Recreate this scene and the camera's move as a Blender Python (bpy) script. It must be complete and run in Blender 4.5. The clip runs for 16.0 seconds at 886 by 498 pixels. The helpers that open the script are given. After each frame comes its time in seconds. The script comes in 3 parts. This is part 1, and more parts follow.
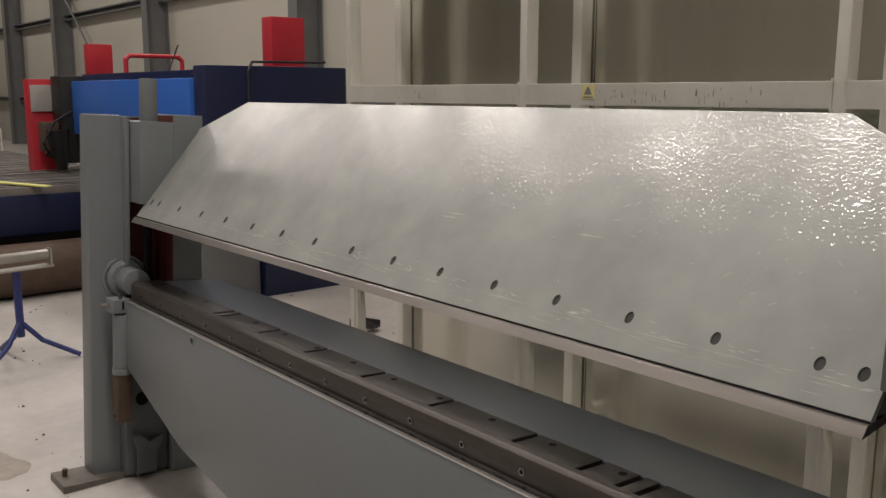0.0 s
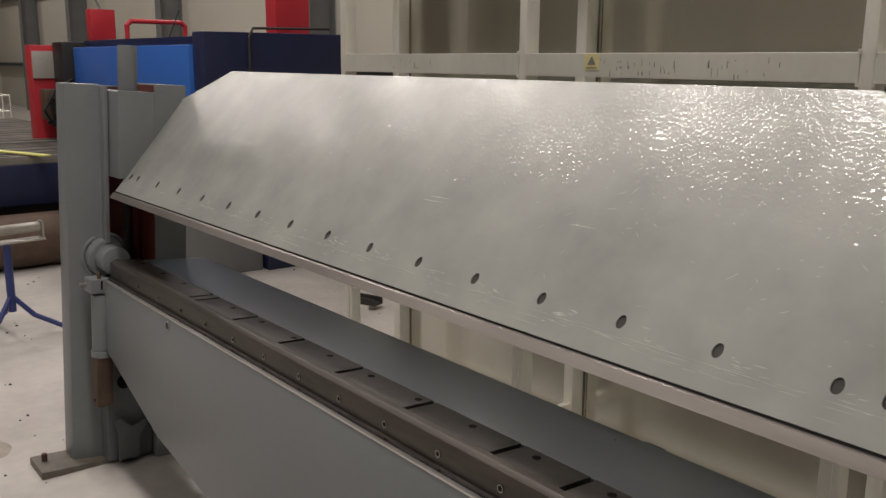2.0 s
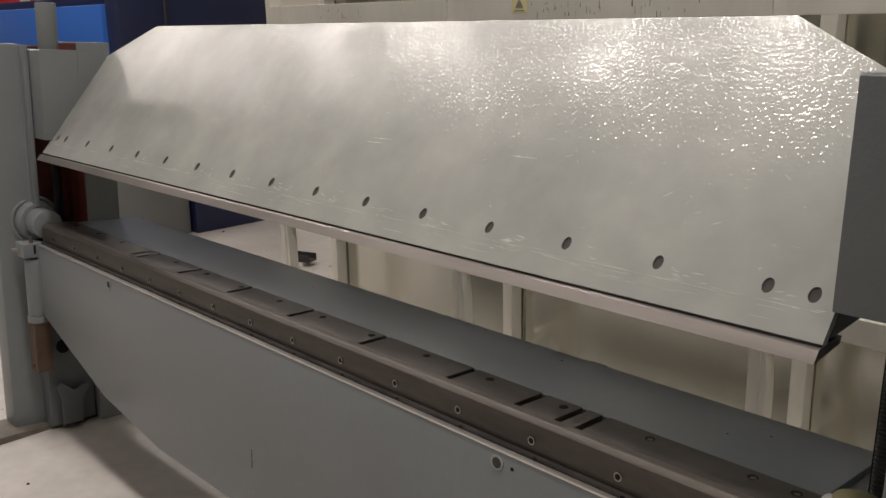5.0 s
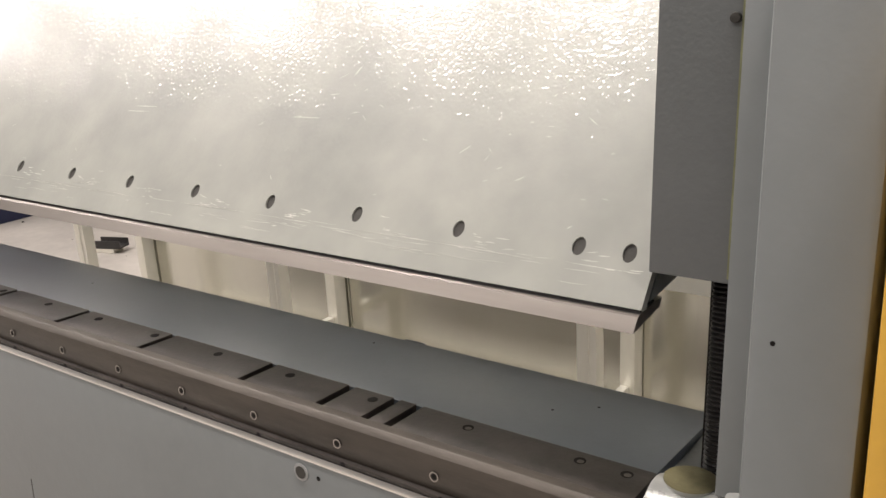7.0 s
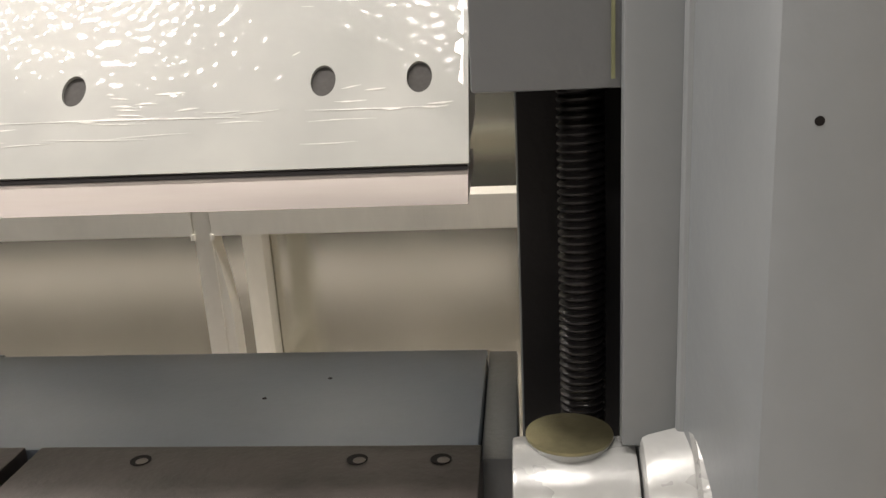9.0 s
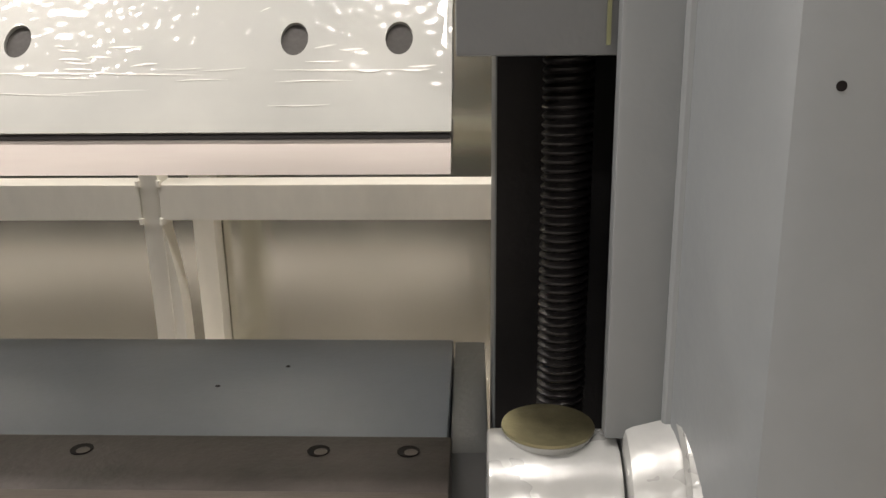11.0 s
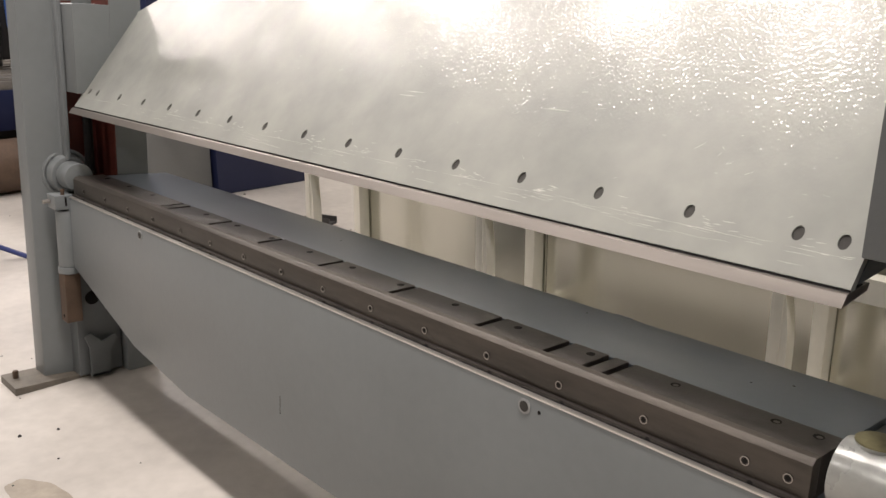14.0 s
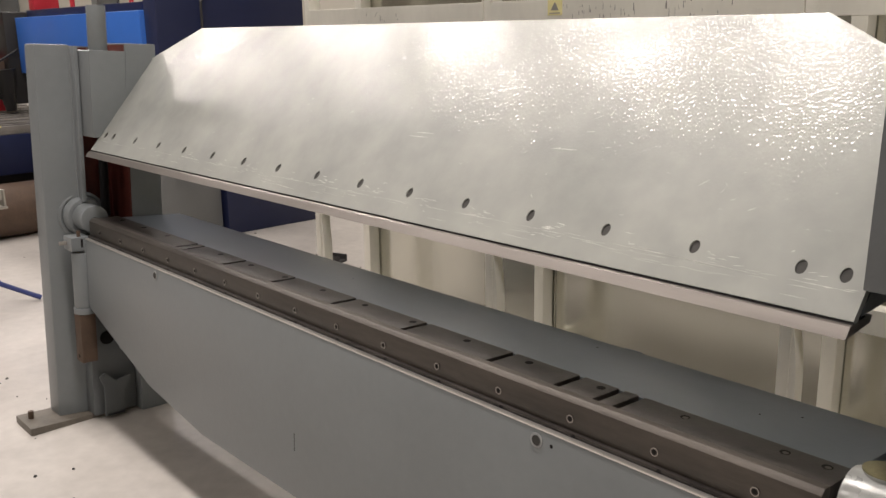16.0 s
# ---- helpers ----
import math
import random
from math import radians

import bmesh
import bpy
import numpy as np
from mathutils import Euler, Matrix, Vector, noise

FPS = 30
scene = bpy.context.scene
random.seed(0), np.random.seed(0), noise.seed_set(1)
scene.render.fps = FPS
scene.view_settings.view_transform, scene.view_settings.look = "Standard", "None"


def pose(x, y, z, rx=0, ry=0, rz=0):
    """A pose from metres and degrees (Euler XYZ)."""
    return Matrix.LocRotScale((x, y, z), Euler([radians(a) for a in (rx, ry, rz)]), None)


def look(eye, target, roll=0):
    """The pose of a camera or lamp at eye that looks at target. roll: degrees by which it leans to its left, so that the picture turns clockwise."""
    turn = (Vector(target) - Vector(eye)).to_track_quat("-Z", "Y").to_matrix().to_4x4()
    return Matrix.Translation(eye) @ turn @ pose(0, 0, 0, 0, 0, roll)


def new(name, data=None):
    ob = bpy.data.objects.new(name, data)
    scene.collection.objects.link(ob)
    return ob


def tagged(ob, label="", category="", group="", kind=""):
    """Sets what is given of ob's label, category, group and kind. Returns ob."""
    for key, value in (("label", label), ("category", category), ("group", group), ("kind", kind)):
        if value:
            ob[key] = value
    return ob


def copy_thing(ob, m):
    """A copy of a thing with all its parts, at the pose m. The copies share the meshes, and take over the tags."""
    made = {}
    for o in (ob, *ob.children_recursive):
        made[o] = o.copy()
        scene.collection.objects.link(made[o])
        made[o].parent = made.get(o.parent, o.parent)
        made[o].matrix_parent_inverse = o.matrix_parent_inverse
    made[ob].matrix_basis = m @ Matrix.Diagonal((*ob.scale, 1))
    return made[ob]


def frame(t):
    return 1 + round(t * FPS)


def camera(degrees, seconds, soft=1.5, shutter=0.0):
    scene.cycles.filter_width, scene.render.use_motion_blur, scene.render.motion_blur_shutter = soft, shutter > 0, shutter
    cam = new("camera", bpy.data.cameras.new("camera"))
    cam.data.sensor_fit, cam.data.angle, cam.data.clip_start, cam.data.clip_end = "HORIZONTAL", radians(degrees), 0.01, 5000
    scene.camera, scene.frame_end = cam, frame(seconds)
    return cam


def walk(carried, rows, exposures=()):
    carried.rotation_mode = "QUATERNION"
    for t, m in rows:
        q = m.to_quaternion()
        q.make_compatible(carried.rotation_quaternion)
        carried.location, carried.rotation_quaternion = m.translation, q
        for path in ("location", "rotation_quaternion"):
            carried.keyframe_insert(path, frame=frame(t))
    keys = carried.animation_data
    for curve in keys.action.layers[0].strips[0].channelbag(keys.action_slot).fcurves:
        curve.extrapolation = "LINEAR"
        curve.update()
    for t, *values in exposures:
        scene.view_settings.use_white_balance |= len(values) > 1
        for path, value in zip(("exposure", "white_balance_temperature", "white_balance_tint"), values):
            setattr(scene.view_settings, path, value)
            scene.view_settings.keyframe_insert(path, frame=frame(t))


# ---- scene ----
cam = camera(53.1, 16.0)
PATH = [
    (0, (3.497, -1.392, 1.669), (1.981, -0.135, 1.324), 0.1),
    (0.5, (3.471, -1.355, 1.672), (1.959, -0.096, 1.315), -0.3),
    (1, (3.436, -1.311, 1.669), (1.935, -0.048, 1.276), -0.1),
    (1.5, (3.404, -1.25, 1.663), (1.889, -0.011, 1.252), 0.2),
    (2, (3.388, -1.186, 1.676), (1.857, 0.032, 1.262), 0.4),
    (2.5, (3.384, -1.173, 1.667), (1.86, 0.044, 1.226), -0.6),
    (3, (3.386, -1.227, 1.664), (1.907, 0.035, 1.196), -1.3),
    (5.5, (3.416, -1.278, 1.63), (2.054, 0.09, 1.108), -1.6),
    (6, (3.401, -1.23, 1.621), (2.117, 0.193, 1.049), -2.4),
    (6.5, (3.367, -1.135, 1.617), (2.169, 0.345, 1.005), -2.3),
    (7, (3.334, -1.039, 1.594), (2.206, 0.501, 0.997), -3.2),
    (7.5, (3.179, -0.946, 1.537), (2.306, 0.734, 0.894), -4.0),
    (8, (3.044, -0.816, 1.425), (2.475, 0.974, 0.739), -5.1),
    (8.5, (2.972, -0.708, 1.344), (2.686, 1.168, 0.713), -5.6),
    (11, (2.927, -0.635, 1.283), (2.858, 1.26, 0.646), -0.7),
    (11.5, (3.008, -0.728, 1.347), (2.587, 1.113, 0.686), -2.3),
    (12, (3.127, -0.882, 1.404), (2.312, 0.834, 0.78), -1.1),
    (12.5, (3.23, -1.016, 1.466), (2.176, 0.59, 0.912), -3.1),
    (13, (3.312, -1.201, 1.526), (2.116, 0.294, 0.948), -0.8),
    (13.5, (3.408, -1.322, 1.581), (2.09, 0.058, 0.984), 1.3),
    (14, (3.425, -1.342, 1.602), (2.011, -0.044, 1.04), -0.2),
    (14.5, (3.434, -1.358, 1.619), (2.021, -0.036, 1.115), -0.4),
    (15, (3.44, -1.369, 1.617), (2.019, -0.042, 1.146), -0.3),
    (15.5, (3.446, -1.37, 1.613), (2.004, -0.064, 1.148), -0.5),
    (16, (3.451, -1.374, 1.616), (2.009, -0.075, 1.133), -1.0),
]
EXPOSURES = [(0.0, -1.22), (3.0, -1.17), (5.5, -0.95), (6.2, -0.5), (7.0, -0.16), (7.5, -0.2), (8.0, -0.04), (8.5, 0.0), (11.0, 0.0), (12.0, -0.02), (12.6, -0.15), (13.5, -0.28), (14.5, -0.47), (16.0, -0.53)]
walk(cam, [(t, look(eye, target, roll)) for t, eye, target, roll in PATH], EXPOSURES)

# ---------------------------------------------------------------- light
world = bpy.data.worlds.new("hall_air")
scene.world = world
world.use_nodes = True
world.node_tree.nodes["Background"].inputs[0].default_value = (0.9, 0.95, 1.0, 1)
world.node_tree.nodes["Background"].inputs[1].default_value = 0.05

LAMP_X = (-15.5, -12.2, -9.0, -5.8, -3.6, -1.5, 0.2, 2.6, 4.8, 7.0)
# Row -0.58 follows the plate's highlights; the other two rows are added fill.
LAMP_ROWS = ((-0.58, LAMP_X), (4.2, (-30.0, -26.0, -22.0, -18.0, -14.0, -10.0, -6.5, -2.5)), (-6.5, (-7.0, -2.5, 2.0, 6.5)))
LAMP_Z = 6.5
LAMP_WATT = 130.0


# ---------------------------------------------------------------- materials
def mat(name, base, rough=0.5, metal=0.0, vary=0.12, scale=3.0, fine=60.0, bump=0.05, bump_scale=120.0,
        stretch=(1, 1, 1), tint=None, spec=0.5, rough_vary=0.12, coat=0.0, piece=0.0, bump_detail=2.0):
    """A surface with two scales of colour variation, uneven gloss and a fine relief."""
    m = bpy.data.materials.new(name)
    m.use_nodes = True
    nt = m.node_tree
    N, L = nt.nodes, nt.links
    b = N["Principled BSDF"]
    co = N.new("ShaderNodeTexCoord")
    mp = N.new("ShaderNodeMapping")
    mp.inputs["Scale"].default_value = stretch
    L.new(co.outputs["Object"], mp.inputs["Vector"])

    def noise_tex(s, detail=4.0, r=0.55):
        n = N.new("ShaderNodeTexNoise")
        n.inputs["Scale"].default_value = s
        n.inputs["Detail"].default_value = detail
        n.inputs["Roughness"].default_value = r
        L.new(mp.outputs[0], n.inputs["Vector"])
        return n
    big, small = noise_tex(scale), noise_tex(fine, 3.0)
    mix = N.new("ShaderNodeMath")
    mix.operation = "MULTIPLY_ADD"
    mix.inputs[1].default_value = 0.35
    L.new(small.outputs["Fac"], mix.inputs[0])
    L.new(big.outputs["Fac"], mix.inputs[2])
    ramp = N.new("ShaderNodeValToRGB")
    ramp.color_ramp.elements[0].position, ramp.color_ramp.elements[1].position = 0.36, 1.0
    lo = [c * (1 - vary) for c in base]
    hi = tint if tint else [min(1, c * (1 + vary)) for c in base]
    ramp.color_ramp.elements[0].color, ramp.color_ramp.elements[1].color = (*lo, 1), (*hi, 1)
    L.new(mix.outputs[0], ramp.inputs[0])
    colour = ramp.outputs[0]
    if piece:
        inf = N.new("ShaderNodeObjectInfo")
        mr = N.new("ShaderNodeMapRange")
        mr.inputs["To Min"].default_value, mr.inputs["To Max"].default_value = 1 - piece, 1 + piece
        L.new(inf.outputs["Random"], mr.inputs["Value"])
        mul = N.new("ShaderNodeVectorMath")
        mul.operation = "SCALE"
        L.new(colour, mul.inputs[0])
        L.new(mr.outputs[0], mul.inputs["Scale"])
        colour = mul.outputs[0]
    L.new(colour, b.inputs["Base Color"])
    rr = N.new("ShaderNodeMapRange")
    rr.inputs["To Min"].default_value = max(0.02, rough - rough_vary)
    rr.inputs["To Max"].default_value = min(1, rough + rough_vary)
    L.new(big.outputs["Fac"], rr.inputs["Value"])
    L.new(rr.outputs[0], b.inputs["Roughness"])
    b.inputs["Metallic"].default_value = metal
    b.inputs["Specular IOR Level"].default_value = spec
    b.inputs["Coat Weight"].default_value = coat
    b.inputs["Coat Roughness"].default_value = 0.12
    if bump:
        relief = noise_tex(bump_scale, bump_detail)
        bp = N.new("ShaderNodeBump")
        bp.inputs["Strength"].default_value = 1.0
        bp.inputs["Distance"].default_value = bump * 0.01
        L.new(relief.outputs["Fac"], bp.inputs["Height"])
        L.new(bp.outputs[0], b.inputs["Normal"])
    return m


GREY = mat("grey_machine_enamel", (0.200, 0.218, 0.228), 0.36, vary=0.10, scale=2.6, fine=30, bump=0.03, bump_scale=80)
SOOT = mat("black_soot", (0.012, 0.011, 0.011), 0.5, vary=0.3, scale=5)
# GREY at five eighths: shade painted into the colour of recessed parts.
GREY_DARK = mat("grey_enamel_shaded", (0.125, 0.136, 0.142), 0.38, vary=0.1, scale=4, fine=50, bump=0.05)
TABLE = mat("blue_grey_table_enamel", (0.142, 0.168, 0.202), 0.35, vary=0.10, scale=3, fine=40, bump=0.02, rough_vary=0.06)
PLATE = mat("hammered_silver_paint", (0.335, 0.347, 0.330), 0.39, metal=0.12, spec=0.3, vary=0.24, scale=4.6, fine=15, bump=0.006, bump_scale=170,
            tint=(0.395, 0.402, 0.372), rough_vary=0.05, bump_detail=0.0, coat=1.0)


def lacquer(m, low, high, scale, grain, depth):
    """A clear hammered coat over the paint, rubbed dull in clouds."""
    N, L = m.node_tree.nodes, m.node_tree.links
    b = N["Principled BSDF"]
    co = N.new("ShaderNodeTexCoord")
    clouds = N.new("ShaderNodeTexNoise")
    clouds.inputs["Scale"].default_value, clouds.inputs["Detail"].default_value = scale, 5.0
    L.new(co.outputs["Object"], clouds.inputs["Vector"])
    mr = N.new("ShaderNodeMapRange")
    mr.inputs["From Min"].default_value, mr.inputs["From Max"].default_value = 0.38, 0.66
    mr.inputs["To Min"].default_value, mr.inputs["To Max"].default_value = low, high
    L.new(clouds.outputs["Fac"], mr.inputs["Value"])
    L.new(mr.outputs[0], b.inputs["Coat Weight"])
    b.inputs["Coat Roughness"].default_value = 0.11
    peel = N.new("ShaderNodeTexNoise")
    peel.inputs["Scale"].default_value, peel.inputs["Detail"].default_value = grain, 0.0
    L.new(co.outputs["Object"], peel.inputs["Vector"])
    bp = N.new("ShaderNodeBump")
    bp.inputs["Strength"].default_value, bp.inputs["Distance"].default_value = 1.0, depth
    L.new(peel.outputs["Fac"], bp.inputs["Height"])
    L.new(bp.outputs[0], b.inputs["Coat Normal"])


lacquer(PLATE, 0.35, 0.85, 6.5, 135, 0.00080)
SCRATCH = mat("fine_scratched_paint", (0.56, 0.56, 0.53), 0.4, metal=0.5, vary=0.25, scale=30, fine=120, bump=0)
SUNK = mat("dull_grey_bolt_head", (0.045, 0.043, 0.040), 0.6, metal=0.3, vary=0.3, scale=60, fine=300)
RIM = mat("worn_grey_rim", (0.30, 0.31, 0.315), 0.35, metal=0.2, vary=0.3, scale=60)
DIRTY = mat("grimy_grey_enamel", (0.13, 0.115, 0.095), 0.5, vary=0.4, scale=14, fine=70)
SMUDGE = mat("dark_hand_smudge", (0.20, 0.19, 0.18), 0.55, vary=0.3, scale=20)
WORN = mat("scuffed_bare_metal", (0.75, 0.73, 0.70), 0.35, metal=0.9, vary=0.1, bump=0.05)
STEEL = mat("ground_tool_steel", (0.36, 0.33, 0.308), 0.38, metal=0.9, vary=0.12, scale=6, fine=40, stretch=(0.3, 3, 3), bump=0)
BAR = mat("dark_oiled_steel", (0.044, 0.038, 0.035), 0.45, metal=0.35, vary=0.65, scale=9, fine=45, bump=0.05, piece=0.2)
BAR_EDGE = mat("worn_steel_edge", (0.074, 0.064, 0.055), 0.42, metal=0.4, vary=0.5, scale=5, fine=50, stretch=(0.4, 2, 2), bump=0.05)
BLACK = mat("black_oxide_steel", (0.013, 0.012, 0.012), 0.85, vary=0.3, spec=0.15)
LINING_BLACK = mat("black_lining_steel", (0.007, 0.007, 0.008), 0.5, spec=0.25, metal=0.0, vary=0.4, scale=9)
PRIMER = mat("red_oxide_primer", (0.13, 0.03, 0.022), 0.55, vary=0.3, scale=8)
GREASE_Y = mat("yellow_green_grease", (0.19, 0.20, 0.11), 0.35, vary=0.4, scale=20)
SCREW = mat("blackened_screw_thread", (0.015, 0.014, 0.015), 0.38, metal=0.4, vary=0.3)
BOLT = mat("bright_zinc_bolt", (0.42, 0.39, 0.36), 0.35, metal=1.0, vary=0.1)
PIVOT = mat("pale_silver_enamel", (0.40, 0.41, 0.40), 0.28, metal=0.3, vary=0.18, scale=9, fine=60, bump=0.08, bump_scale=60)
BRASS = mat("tarnished_brass", (0.27, 0.25, 0.15), 0.38, metal=0.85, vary=0.35, scale=18, fine=120, bump=0.06)
BROWN = mat("rusty_brown_steel", (0.10, 0.065, 0.045), 0.6, metal=0.2, vary=0.3, scale=12)
ALU = mat("mill_finish_aluminium", (0.84, 0.825, 0.75), 0.40, metal=0.5, vary=0.08, scale=5, fine=40, bump=0.04, stretch=(1, 1, 0.4))
SHEET = mat("rolled_aluminium_sheet", (0.66, 0.655, 0.59), 0.21, metal=1.0, vary=0.1, scale=1.4, fine=14, bump=0.06, bump_scale=5,
            stretch=(3.0, 1, 0.35), rough_vary=0.08)
FLOOR = mat("sealed_concrete", (0.50, 0.47, 0.44), 0.38, vary=0.28, scale=1.6, fine=16, bump=0.05, bump_scale=30, rough_vary=0.15)
STAIN = mat("oil_stained_concrete", (0.33, 0.29, 0.24), 0.4, vary=0.3, scale=9, fine=40)
WALL = mat("beige_sandwich_panel", (0.56, 0.53, 0.46), 0.5, vary=0.05, scale=0.6, fine=8, bump=0.02)
COLUMN = mat("grey_steel_column", (0.16, 0.165, 0.165), 0.5, vary=0.12, scale=2)
ROOF = mat("pale_roof_sheeting", (0.5, 0.5, 0.48), 0.6, vary=0.08, scale=0.7)
BLUE = mat("bright_blue_enamel", (0.035, 0.14, 0.52), 0.35, vary=0.1, scale=2)
NAVY = mat("navy_blue_enamel", (0.011, 0.016, 0.055), 0.4, vary=0.15, scale=2)
RED = mat("red_enamel", (0.52, 0.03, 0.045), 0.4, vary=0.1, scale=4)
YELLOW = mat("yellow_enamel", (0.72, 0.42, 0.06), 0.4, vary=0.08, scale=4)
YPAINT = mat("pale_yellow_strip", (0.75, 0.72, 0.22), 0.5, vary=0.1)
LABEL_Y = mat("faded_yellow_label", (0.66, 0.60, 0.30), 0.5, vary=0.12, scale=20)
SLAT = mat("scaled_steel_slat", (0.20, 0.185, 0.165), 0.55, metal=0.4, vary=0.3, scale=4, piece=0.25)
DARK = mat("dark_soot_metal", (0.03, 0.028, 0.028), 0.5, vary=0.3, scale=5)
STAND_BLUE = mat("dark_blue_stand_paint", (0.03, 0.045, 0.18), 0.4, vary=0.15)
ROLLER = mat("grey_roller_tube", (0.42, 0.40, 0.36), 0.35, metal=0.5, vary=0.15, scale=10)
SCREEN = mat("frosted_panel", (0.42, 0.40, 0.37), 0.3, vary=0.12, scale=4)
LAMP = mat("white_lamp_housing", (0.8, 0.8, 0.8), 0.4)


# ---------------------------------------------------------------- mesh helpers
def box(bm, x0, x1, y0, y1, z0, z1, bevel=0.0):
    t = bmesh.new()
    bmesh.ops.create_cube(t, size=1.0)
    bmesh.ops.transform(t, matrix=Matrix.LocRotScale(((x0 + x1) / 2, (y0 + y1) / 2, (z0 + z1) / 2), None, (x1 - x0, y1 - y0, z1 - z0)), verts=t.verts)
    if bevel:
        bmesh.ops.bevel(t, geom=t.edges[:], offset=bevel, segments=2, profile=0.6, affect="EDGES")
    merge(bm, t)
    return bm


def merge(bm, t):
    me = bpy.data.meshes.new("scratch")
    t.to_mesh(me)
    t.free()
    bm.from_mesh(me)
    bpy.data.meshes.remove(me)


def prism(bm, outline, axis, a0, a1, bevel=0.0):
    """A prism over a closed outline: axis 'x' takes (y, z) points, 'y' takes (x, z), 'z' takes (x, y)."""
    t = bmesh.new()

    def at(p, a):
        return {"x": (a, p[0], p[1]), "y": (p[0], a, p[1]), "z": (p[0], p[1], a)}[axis]
    lo = [t.verts.new(at(p, a0)) for p in outline]
    hi = [t.verts.new(at(p, a1)) for p in outline]
    t.faces.new(lo)
    t.faces.new(hi[::-1])
    n = len(outline)
    for i in range(n):
        t.faces.new((lo[i], hi[i], hi[(i + 1) % n], lo[(i + 1) % n]))
    bmesh.ops.recalc_face_normals(t, faces=t.faces[:])
    if bevel:
        bmesh.ops.bevel(t, geom=t.edges[:], offset=bevel, segments=2, profile=0.6, affect="EDGES")
    merge(bm, t)
    return bm


def rod(bm, p, q, r, r2=None, seg=24, bevel=0.0):
    p, q = Vector(p), Vector(q)
    t = bmesh.new()
    bmesh.ops.create_cone(t, cap_ends=True, segments=seg, radius1=r, radius2=r if r2 is None else r2, depth=(q - p).length)
    if bevel:
        rims = [e for e in t.edges if abs(e.verts[0].co.z - e.verts[1].co.z) < 1e-6]
        bmesh.ops.bevel(t, geom=rims, offset=bevel, segments=2, profile=0.6, affect="EDGES")
    bmesh.ops.transform(t, matrix=Matrix.Translation((p + q) / 2) @ (q - p).to_track_quat("Z", "Y").to_matrix().to_4x4(), verts=t.verts)
    merge(bm, t)
    return bm


def tube(bm, pts, r, seg=10):
    for a, b in zip(pts[:-1], pts[1:]):
        rod(bm, a, b, r, seg=seg)
    for p in pts[1:-1]:
        t = bmesh.new()
        bmesh.ops.create_uvsphere(t, u_segments=seg, v_segments=6, radius=r)
        bmesh.ops.translate(t, vec=p, verts=t.verts)
        merge(bm, t)
    return bm


def part(name, bm, material, parent=None, label="", smooth=True):
    me = bpy.data.meshes.new(name)
    bm.to_mesh(me)
    bm.free()
    me.materials.append(material)
    if smooth:
        me.shade_smooth()
        me.set_sharp_from_angle(angle=radians(35))
    ob = new(name, me)
    if parent:
        ob.parent = parent
    if label:
        tagged(ob, label)
    return ob


def thing(name, label, category, group="", at=(0, 0, 0)):
    ob = new(name)
    ob.location = at
    return tagged(ob, label, category, group)


def same_mesh(name, source, parent, m):
    ob = new(name, source.data)
    ob.parent = parent
    ob.matrix_local = m
    return ob


def B():
    return bmesh.new()


# ---------------------------------------------------------------- hall
def structure(name, bm, material, label, category):
    return tagged(part(name, bm, material), label, category, kind="structure")


structure("floor", box(B(), -34, 12, -14, 7.2, -0.2, 0.0), FLOOR, "pale sealed concrete hall floor with scuffs and stains", "floor")
structure("wall_back", box(B(), -34, 12, 7.0, 7.25, 0, 8.2), WALL, "beige sandwich panel hall wall behind steel columns", "wall")
# Unseen front and end walls and ceiling, added to close the hall for reflections.
structure("wall_front", box(B(), -34, 12, -14.25, -14, 0, 8.2), WALL, "unseen plain beige hall wall added for reflections", "wall")
structure("wall_left", box(B(), -34.25, -34, -14, 7.0, 0, 8.2), WALL, "unseen plain beige end wall added for reflections", "wall")
structure("wall_right", box(B(), 12, 12.25, -14, 7.0, 0, 8.2), WALL, "unseen plain beige end wall added for reflections", "wall")
structure("ceiling", box(B(), -34, 12, -14, 7.0, 8.2, 8.4), ROOF, "unseen pale corrugated hall ceiling added for reflections", "ceiling")

# steel columns of the back wall and the rails between them
COLS = (-28.3, -23.2, -16.5, -10.0, -3.6)
col_bm = B()
prism(col_bm, [(-0.15, 0), (0.15, 0), (0.15, 0.02), (0.012, 0.02), (0.012, 0.48), (0.15, 0.48), (0.15, 0.5), (-0.15, 0.5),
               (-0.15, 0.48), (-0.012, 0.48), (-0.012, 0.02), (-0.15, 0.02)], "z", 0, 8.2)
first = None
for i, x in enumerate(COLS):
    if first is None:
        first = tagged(part("steel_column", col_bm, COLUMN), "grey steel I-section column on the hall wall", "column", "columns of the back wall", "structure")
        first.matrix_basis = pose(x, 6.49, 0)
    else:
        copy_thing(first, pose(x, 6.49, 0))
for z, h in ((1.4, 0.14), (3.68, 0.16), (5.4, 0.16), (7.3, 0.16)):
    bm = B()
    prism(bm, [(6.80, z), (6.995, z), (6.995, z + h), (6.80, z + h), (6.80, z + h - 0.03), (6.97, z + h - 0.03), (6.97, z + 0.03), (6.80, z + 0.03)], "x", -33.9, 11.9)
    structure("wall_rail", bm, COLUMN, "grey horizontal steel rail across the wall panels", "wall rail")
for x0, x1, z in ((-23.0, -16.7, 4.55),):
    structure("brace_tube", rod(B(), (x0, 6.7, z), (x1, 6.7, z), 0.08), COLUMN, "grey round bracing tube between steel columns", "brace")
    structure("brace_tube", rod(B(), (-22.9, 6.7, 4.45), (-20.5, 6.75, 2.4), 0.03), COLUMN, "thin slanting steel bracing rod", "brace")

